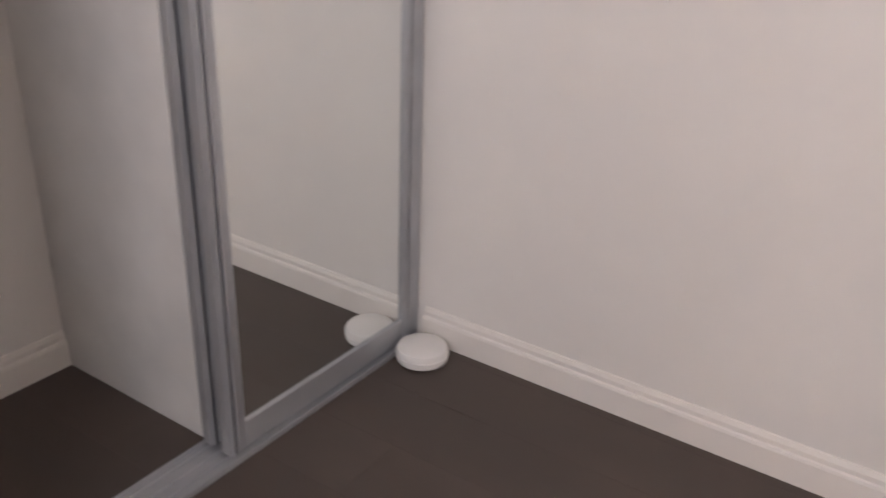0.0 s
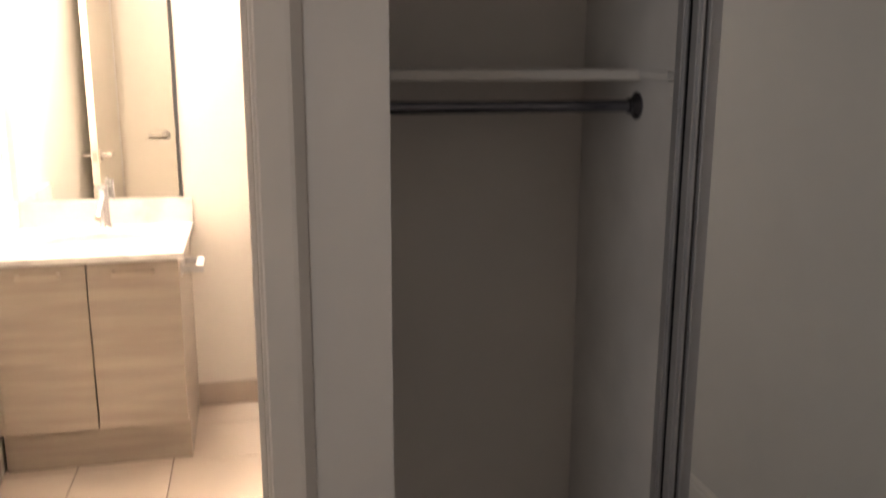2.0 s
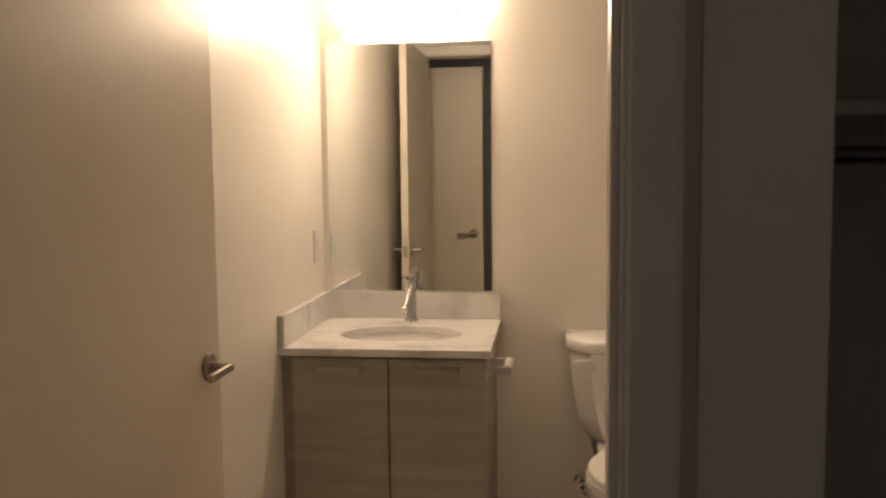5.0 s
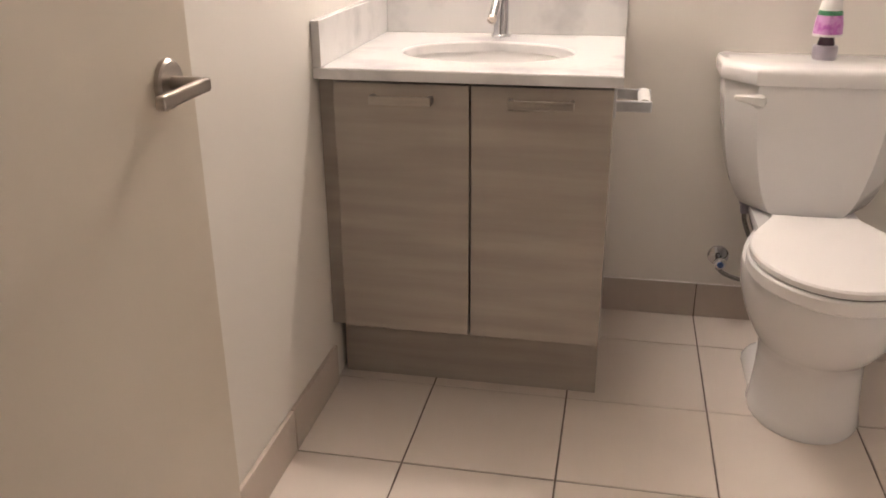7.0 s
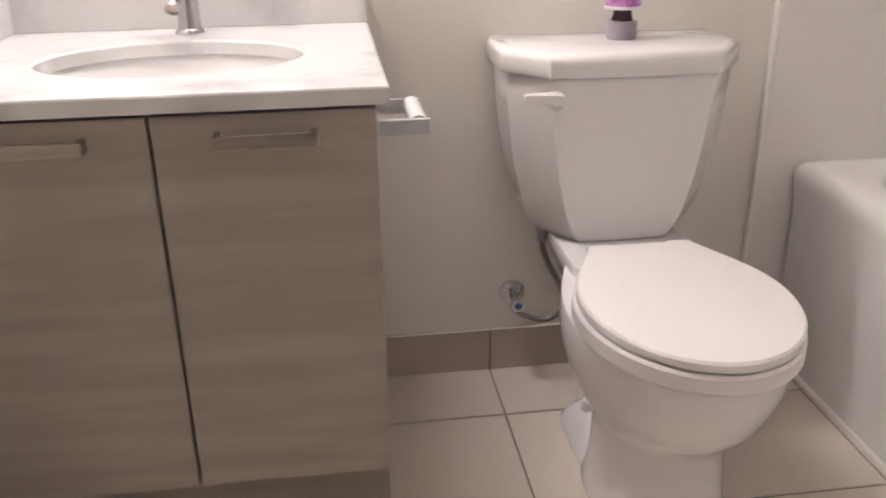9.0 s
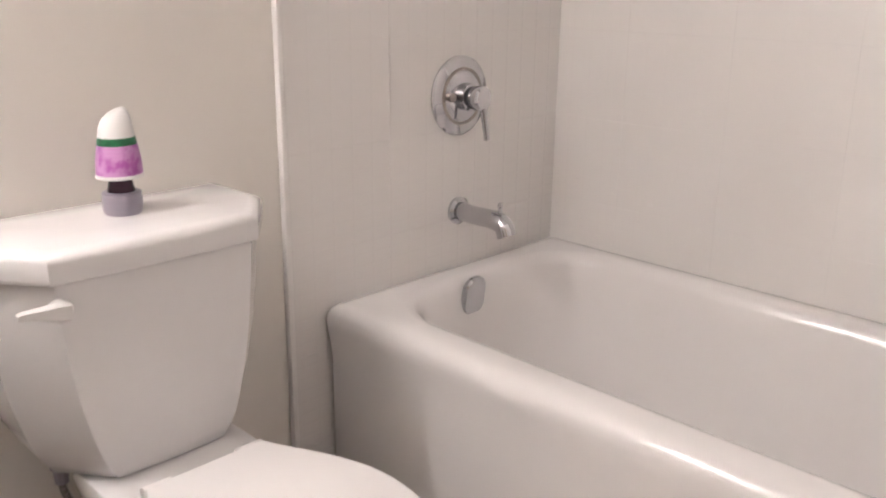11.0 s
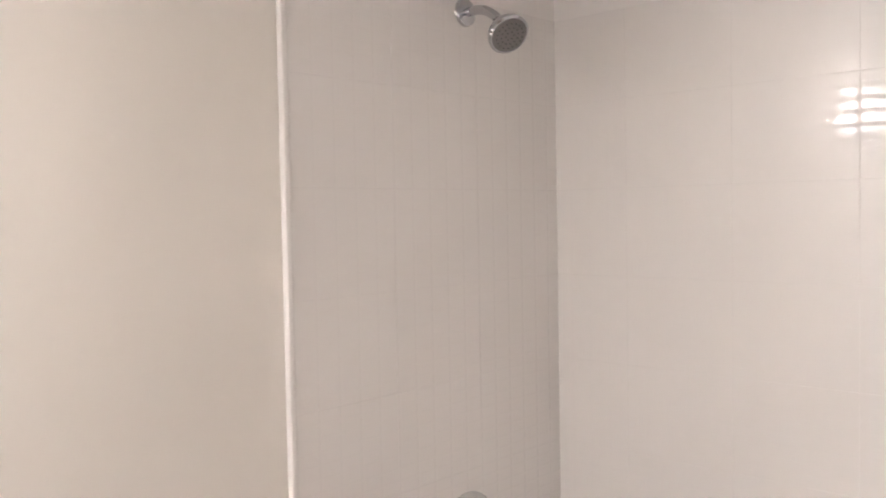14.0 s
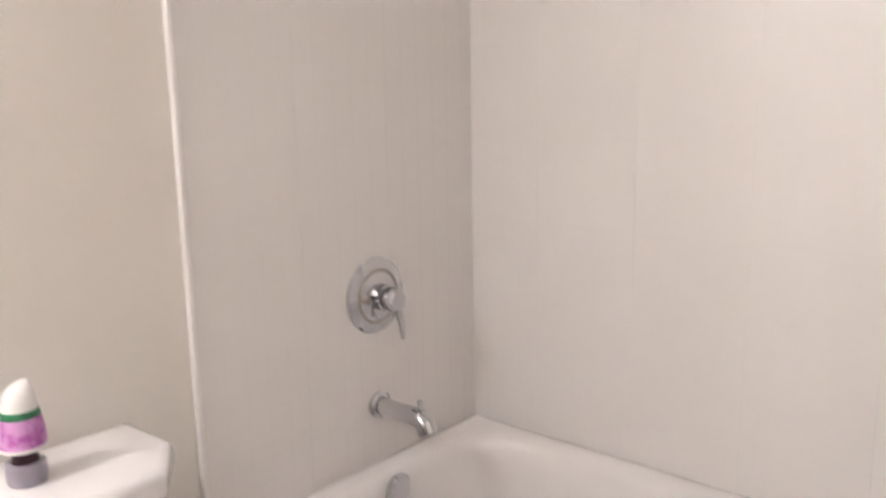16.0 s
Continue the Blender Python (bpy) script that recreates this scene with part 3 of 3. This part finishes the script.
bowl = loft([egg(*v) for v in (
    (-0.31, -0.628, 0.124, 0.0, 0.070), (-0.31, -0.631, 0.127, 0.010, 0.072), (-0.32, -0.625, 0.122, 0.03, 0.066), (-0.33, -0.618, 0.117, 0.10, 0.060), (-0.33, -0.618, 0.116, 0.150, 0.060), (-0.32, -0.628, 0.119, 0.18, 0.064),
    (-0.29, -0.655, 0.131, 0.203, 0.072), (-0.25, -0.690, 0.147, 0.232, 0.082), (-0.22, -0.718, 0.162, 0.268, 0.095), (-0.20, -0.737, 0.172, 0.308, 0.105), (-0.21, -0.747, 0.176, 0.338, 0.11),
    (-0.22, -0.750, 0.177, 0.367, 0.11), (-0.22, -0.749, 0.175, 0.375, 0.11), (-0.24, -0.73, 0.16, 0.3775, 0.10))])
part("bowl", bowl, PORCELAIN, toi, smooth=True)
part("trapway", loft([rrect(TX, -0.26, hx, 0.115, 0.04, z) for hx, z in ((0.062, 0.0), (0.058, 0.05), (0.052, 0.14), (0.060, 0.24), (0.085, 0.31))]), PORCELAIN, toi, smooth=True)
part("deck", loft([rrect(TX, -0.235, hx, 0.115, 0.03, z) for hx, z in ((0.10, 0.30), (0.12, 0.35), (0.128, 0.385), (0.125, 0.3965))]), PORCELAIN, toi, smooth=True)
part("seat", loft([egg(*v) for v in ((-0.315, -0.752, 0.170, 0.3760, 0.098), (-0.31, -0.760, 0.177, 0.3820, 0.103), (-0.31, -0.760, 0.177, 0.4060, 0.103), (-0.315, -0.756, 0.173, 0.4115, 0.10))]), SEAT, toi, "white plastic seat ring", True)
part("seat_lid", loft([egg(*v) for v in ((-0.324, -0.752, 0.168, 0.4140, 0.095), (-0.320, -0.757, 0.173, 0.4165, 0.098), (-0.320, -0.757, 0.173, 0.4280, 0.098), (-0.323, -0.753, 0.169, 0.4325, 0.095),
                                         (-0.331, -0.742, 0.159, 0.4345, 0.088), (-0.45, -0.62, 0.06, 0.4360, 0.03))]), SEAT, toi, "white closed seat lid", True)
# shadow line under the lid, drawn as a solid strip of dark grey
part("lid_shadow_line", loft([egg(-0.32, -0.751, 0.167, z, 0.094) for z in (0.4113, 0.4142)]), RUBBER_AND_SHADE, toi, "thin dark strip for the shadow between lid and seat")
for s in (-1, 1):
    part("hinge", tube([(TX + s * 0.055, -0.318, 0.4200), (TX + s * 0.098, -0.318, 0.4200)], 0.0115, 16), SEAT, toi, smooth=True)
    part("lid_bumper", box(TX + s * 0.03 - 0.012, TX + s * 0.03 + 0.012, -0.20, -0.17, 0.3965, 0.402, 0.001), BRASS, toi, "brass tank bolt")
    part("foot", loft([rrect(TX + s * (0.062 - k * 0.003), -0.320, 0.052 - k * 0.003, 0.115 - k * 0.011, 0.046 - k * 0.003, z) for k, z in ((0, 0.0), (0, 0.014), (2, 0.042), (5, 0.066), (7, 0.070))]), PORCELAIN, toi, smooth=True)
    part("bolt_cap", turned([(0.0165, 0), (0.0165, 0.012), (0.013, 0.020), (0.0, 0.022)], (TX + s * 0.072, -0.300, 0.067), n=20), PLASTIC, toi, "white bolt cap", True)

# water supply
sup = thing("supply_valve", "chrome angle stop valve with braided hose at the wall", "valve", (0.966, -0.03, 0.197))
part("escutcheon", turned([(0.0, 0), (0.030, 0), (0.029, 0.004), (0.014, 0.010), (0.0, 0.011)], (0.968, -0.0, 0.192), (0, -1, 0), 28), CHROME, sup, smooth=True)
part("valve_body", tube([(0.968, -0.004, 0.192), (0.968, -0.06, 0.192)], 0.009, 14), CHROME, sup, smooth=True)
part("valve_knob", turned([(0.0, 0), (0.015, 0), (0.017, 0.004), (0.015, 0.016), (0.0, 0.018)], (0.968, -0.055, 0.192), (0, -1, 0), 10), CHROME, sup, "chrome valve knob", True)
part("knob_cap", turned([(0.0, 0.017), (0.009, 0.017), (0.008, 0.021), (0.0, 0.022)], (0.968, -0.055, 0.192), (0, -1, 0), 16), BLUE, sup, "small blue cap", True)
part("outlet", tube([(0.966, -0.045, 0.195), (0.966, -0.045, 0.168)], 0.008, 12), CHROME, sup, smooth=True)
hose = curve_points([(0.966, -0.045, 0.172), (0.985, -0.052, 0.158), (1.03, -0.065, 0.150), (1.062, -0.075, 0.175), (1.058, -0.085, 0.235), (1.028, -0.095, 0.295), (1.010, -0.10, 0.345), (1.008, -0.105, 0.392)], 6)
part("hose", tube(hose, 0.0062, 12), BRAID, sup, "braided steel hose", True)
part("hose_nut", turned([(0.0, 0), (0.011, 0), (0.012, 0.022), (0.016, 0.026), (0.016, 0.042), (0.0, 0.042)], (1.008, -0.105, 0.360), n=8), GREY_GEL, sup, "grey plastic coupling nut")

# air freshener
fre = thing("air_freshener", "purple and white cone air freshener on the toilet tank", "air freshener", (1.145, -0.117, 0.771))
O = (1.145, -0.117, 0.769)
part("base_cup", turned([(0.0, 0), (0.026, 0), (0.0285, 0.006), (0.0295, 0.02), (0.0285, 0.034), (0.024, 0.036), (0.0, 0.036)], O, n=32), GREY_GEL, fre, "translucent grey base cup", True)
part("gel_core", turned([(0.021, 0.034), (0.017, 0.052), (0.016, 0.060)], O, n=24), DARK_PURPLE, fre, "dark purple gel cone", True)
body = part("shell", turned([(0.012, 0.056), (0.0345, 0.058), (0.0345, 0.062), (0.033, 0.064)], O, n=32), PLASTIC, fre, smooth=True)
part("label_band", turned([(0.0335, 0.0635), (0.0325, 0.085), (0.0285, 0.108)], O, n=32), PURPLE, fre, "purple printed label", True)
part("green_band", turned([(0.0287, 0.107), (0.0265, 0.118)], O, n=32), GREEN, fre, "green printed band", True)
tipr = []
for k, (r, hgt, sh_) in enumerate(((0.0262, 0.1175, 0), (0.0245, 0.130, 0), (0.021, 0.143, 0.002), (0.015, 0.152, 0.006), (0.008, 0.158, 0.010), (0.002, 0.160, 0.012))):
    tipr.append([(O[0] + sh_ + r * math.cos(2 * math.pi * i / 28), O[1] + r * math.sin(2 * math.pi * i / 28), O[2] + hgt) for i in range(28)])
part("cap", loft(tipr), PLASTIC, fre, "white slanted cap", True)

# ---- bathtub ----
T0, T1, TY0, TY1, TZ = 1.595, 2.3435, -1.507, -0.0115, 0.477
tub = thing("bathtub", "white enamel alcove bathtub", "bathtub", ((T0 + T1) / 2, -0.75, 0))
cx, cy, hx, hy = (T0 + T1) / 2, (TY0 + TY1) / 2, (T1 - T0) / 2, (TY1 - TY0) / 2
rings = [rrect(cx, cy, hx - a, hy - a, 0.012, z) for a, z in ((0.008, 0.0), (0.007, 0.36), (0.004, 0.40), (0.001, 0.425), (0.0, 0.440), (0.002, 0.455), (0.008, 0.467), (0.018, 0.474), (0.032, TZ))]
IX0, IX1, IY0, IY1 = T0 + 0.085, T1 - 0.065, TY0 + 0.09, TY1 - 0.075
icx, icy, ihx, ihy = (IX0 + IX1) / 2, (IY0 + IY1) / 2, (IX1 - IX0) / 2, (IY1 - IY0) / 2
for a, r, z in ((-0.014, 0.17, TZ), (0.0, 0.165, 0.474), (0.010, 0.16, 0.466), (0.018, 0.155, 0.45), (0.030, 0.15, 0.40), (0.045, 0.14, 0.30), (0.06, 0.13, 0.18), (0.09, 0.11, 0.13), (0.14, 0.09, 0.112), (0.2, 0.05, 0.108)):
    rings.append(rrect(icx, icy, ihx - a, ihy - a, r, z))
part("shell", loft(rings, True, True), TUB, tub, smooth=True)
ov = part("overflow_plate", loft([rrect(1.935, 0.0, 0.034 - k, 0.046 - k, 0.028 - k, z) for k, z in ((0, 0.0), (0, 0.008), (0.004, 0.013))]), CHROME, tub, "chrome overflow cover", True)
ov.matrix_basis = pose(0, -0.110, 0.434, 98, 0, 0)

# bath fittings on the end wall
SX = 1.986
fil = thing("bath_spout", "chrome tub filler spout on the tiled wall", "spout", (SX, -0.013, 0.604))
part("flange", turned([(0.0, 0), (0.031, 0), (0.032, 0.008), (0.025, 0.014), (0.0, 0.014)], (SX, -0.012, 0.604), (0, -1, 0), 28), CHROME, fil, smooth=True)
part("spout", tube(curve_points([(SX, -0.02, 0.604), (SX, -0.07, 0.602), (SX, -0.125, 0.603), (SX, -0.154, 0.594), (SX, -0.165, 0.572)], 6), [0.021] * 12 + [0.022] * 13, 22), CHROME, fil, smooth=True)
part("diverter_knob", turned([(0.004, 0), (0.004, 0.016), (0.006, 0.018), (0.006, 0.026), (0.0, 0.027)], (SX, -0.143, 0.618), n=12), CHROME, fil, smooth=True)
val = thing("shower_valve", "chrome shower mixer valve with lever", "valve", (SX, -0.013, 0.866))
part("plate", turned([(0.0, 0), (0.088, 0), (0.088, 0.003), (0.082, 0.008), (0.058, 0.012), (0.052, 0.016), (0.0, 0.016)], (SX, -0.012, 0.866), (0, -1, 0), 48), CHROME, val, smooth=True)
part("trim_ring", turned([(0.060, 0.010), (0.064, 0.0125), (0.060, 0.0165), (0.056, 0.0125)], (SX, -0.012, 0.866), (0, -1, 0), 40), NICKEL, val, "darker raised trim ring", True)
part("sleeve", turned([(0.030, 0.014), (0.030, 0.040), (0.024, 0.042), (0.024, 0.050), (0.027, 0.052), (0.027, 0.072), (0.022, 0.076), (0.0, 0.076)], (SX, -0.012, 0.866), (0, -1, 0), 32), CHROME, val, smooth=True)
# shade of the sleeve's narrow neck, put in as a near-black ring
part("neck_shade_ring", turned([(0.0245, 0.0425), (0.0255, 0.044), (0.0255, 0.049), (0.0245, 0.0505)], (SX, -0.012, 0.866), (0, -1, 0), 32), NEAR_BLACK, val, "dark ring for the shade in the sleeve's neck", True)
# darker stub added at the plate's left for a small dark reflection
part("reflection_stub", turned([(0.0, 0), (0.010, 0), (0.010, 0.016), (0.0, 0.017)], (SX - 0.048, -0.026, 0.868), (0, -1, 0), 16), NICKEL, val, smooth=True)
part("lever", tube([(SX + 0.004, -0.078, 0.862), (SX + 0.010, -0.083, 0.815), (SX + 0.014, -0.086, 0.775)], [0.010, 0.0075, 0.0065], 14), CHROME, val, smooth=True)
sho = thing("shower_fixture", "chrome shower head on a bent arm", "shower head", (SX + 0.02, -0.013, 2.015))
XX = 2.005
part("flange", turned([(0.0, 0), (0.031, 0), (0.029, 0.008), (0.014, 0.013), (0.0, 0.013)], (XX, -0.012, 2.015), (0, -1, 0), 28), CHROME, sho, smooth=True)
part("arm", tube(curve_points([(XX, -0.015, 2.015), (XX, -0.06, 2.014), (XX, -0.095, 1.997), (XX, -0.118, 1.972)], 6), 0.0105, 16), CHROME, sho, smooth=True)
hd = Vector((-0.28, -0.70, -0.66)).normalized()
hp = Vector((XX, -0.108, 1.983))
hb = part("head", turned([(0.013, 0), (0.015, 0.010), (0.021, 0.016), (0.035, 0.034), (0.043, 0.046), (0.045, 0.058), (0.041, 0.061), (0.0, 0.061)], hp, hd, 36), CHROME, sho, smooth=True)
part("spray_face", turned([(0.0, 0.0612), (0.039, 0.0612), (0.038, 0.063), (0.0, 0.0635)], hp, hd, 32), RUBBER_AND_SHADE, hb, "grey rubber spray face", True)
nz = bmesh.new()
q = Vector((0, 0, 1)).rotation_difference(hd)
for r, k in ((0.009, 6), (0.019, 12), (0.029, 18)):
    for i in range(k):
        a = 2 * math.pi * i / k
        turned([(0.0016, 0.063), (0.0012, 0.0655), (0.0, 0.0655)], hp + q @ Vector((r * math.cos(a), r * math.sin(a), 0)), hd, 6, nz)
part("nozzles", nz, NEAR_BLACK, hb)

# ---- bathtub surround ----
TRX = 1.513
sur = tagged(thing("tub_surround", "glossy white embossed tile surround of the bathtub", "wall tile", (TRX, -0.01, 0.4)), kind="structure")
part("edge_trim", box(TRX - 0.006, TRX + 0.007, -0.016, -0.0005, 0.0, CEIL_BATH - 0.002, 0.003), CAULK, sur, "white edge trim strip")
part("backing", box(TRX + 0.007, ROOM_W - 0.0005, -0.007, -0.0005, 0.0, CEIL_BATH - 0.002), CAULK, sur)
part("side_backing", box(ROOM_W - 0.007, ROOM_W - 0.0005, -1.507, -0.007, 0.0, CEIL_BATH - 0.002), CAULK, sur)
part("rear_backing", box(TRX + 0.1, ROOM_W - 0.007, -1.507, -1.501, 0.40, CEIL_BATH - 0.002), CAULK, sur)
TW, TH = 0.2595, 0.209
wt = mesh_of(box(-TW / 2, TW / 2, -0.004, 0, -TH / 2, TH / 2, 0.0004, seg=1), "wall_tile")
wt.materials.append(EMBOSSED)
tiny = mesh_of(box(-0.0295, 0.0295, -0.004, 0, -TH / 2, TH / 2, 0.0004, seg=1), "wall_tile")
tiny.materials.append(EMBOSSED)


def lay(name, mesh, parent, m):
    ob = new(name, mesh)
    ob.parent = parent
    ob.matrix_parent_inverse = parent.matrix_basis.inverted()
    ob.matrix_basis = m
    return ob


for j in range(-8, 3):
    z = 1.628 + TH * (j + 0.5)
    if z + TH / 2 > CEIL_BATH + 0.09 or z - TH / 2 < -0.05:
        continue
    for i in range(3):
        lay("wall_tile", wt, sur, pose(TRX + 0.0075 + TW * (i + 0.5), -0.007, z))
    lay("wall_tile", tiny, sur, pose(TRX + 0.0075 + TW * 3 + 0.0295, -0.007, z))
    for i in range(-3, 3):
        y = -0.7275 + TW * (i + 0.5)
        if y - TW / 2 > -1.51:
            lay("wall_tile", wt, sur, pose(ROOM_W - 0.007, y, z, 0, 0, -90))

# ---- bathroom floor tiles and tile skirting ----
PT = 0.334
ft = mesh_of(box(-PT / 2 + 0.0022, PT / 2 - 0.0022, -PT / 2 + 0.0022, PT / 2 - 0.0022, -0.008, 0.0, 0.0012, seg=1), "floor_tile")
ft.materials.append(TILE)


def clipped(x0, x1, y0, y1, bound):
    return max(x0, bound[0]), min(x1, bound[1]), max(y0, bound[2]), min(y1, bound[3])


for bound in ((0.0, 1.605, -1.508, 0.0), (0.0, 1.031, -2.154, -1.508)):
    for i in range(-4, 4):
        for j in range(-7, 2):
            x0, y0 = 0.917 + PT * i, -0.197 + PT * j
            c = clipped(x0 + 0.0022, x0 + PT - 0.0022, y0 + 0.0022, y0 + PT - 0.0022, bound)
            if c[1] - c[0] < 0.01 or c[3] - c[2] < 0.01:
                continue
            if c[1] - c[0] > PT - 0.006 and c[3] - c[2] > PT - 0.006:
                lay("floor_tile", ft, floor_bath, pose(x0 + PT / 2, y0 + PT / 2, 0))
            else:
                part("floor_tile", box(*c, -0.008, 0.0), TILE, floor_bath)
sk = tagged(thing("baseboard_tile", "beige tile skirting along the bathroom walls", "baseboard", (0.8, -0.005, 0)), kind="structure")
sk_bounds = [(0.652, 0.915), (0.919, 1.249), (1.253, TRX - 0.007)]
for a, b in sk_bounds:
    part("base_tile", box(a, b, -0.011, -0.0005, 0.0005, 0.105, 0.0012, seg=1), BASE_TILE, sk)
part("grout_line", box(0.652, TRX - 0.007, -0.0085, -0.0005, 0.0005, 0.1035), GROUT, sk)
edges = [-0.56] + [-0.197 - PT * k for k in range(2, 6)] + [-2.13]
for a, b in zip(edges, edges[1:]):
    part("base_tile", box(0.0005, 0.011, b + 0.002, a - 0.002, 0.0005, 0.105, 0.0012, seg=1), BASE_TILE, sk)
part("grout_line", box(0.0005, 0.0085, -2.13, -0.56, 0.0005, 0.1035), GROUT, sk)
part("caulk_bead", tube([(0.652, -0.012, 0.106), (TRX - 0.007, -0.012, 0.106)], 0.002, 6), CAULK, sk)
part("caulk_bead", tube([(T0 + 0.006, -1.5, 0.001), (T0 + 0.006, -0.014, 0.001)], 0.006, 8), CAULK, sk)

# ---- bedroom floor planks ----
PW, PL = 0.18, 1.2
for i in range(int((BED_R - BED_L) / PW) + 1):
    x0, x1 = BED_L + i * PW, min(BED_L + (i + 1) * PW, BED_R)
    off = (i * 0.47) % PL
    y = BED_BACK - off
    while y < CL_BACK:
        y0, y1 = max(y, BED_BACK), min(y + PL, CL_BACK if x0 > CL_L - 0.15 else FRONT + 0.03)
        if y1 - y0 > 0.02 and x1 - x0 > 0.01:
            part("plank", box(max(x0, CL_L) + 0.0002 if (y1 > FRONT_IN and x0 < CL_L) else x0 + 0.0002, x1 - 0.0002, y0 + 0.0002, y1 - 0.0002, -0.007, 0.0), FLOOR_BED, floor_bed)
        y += PL
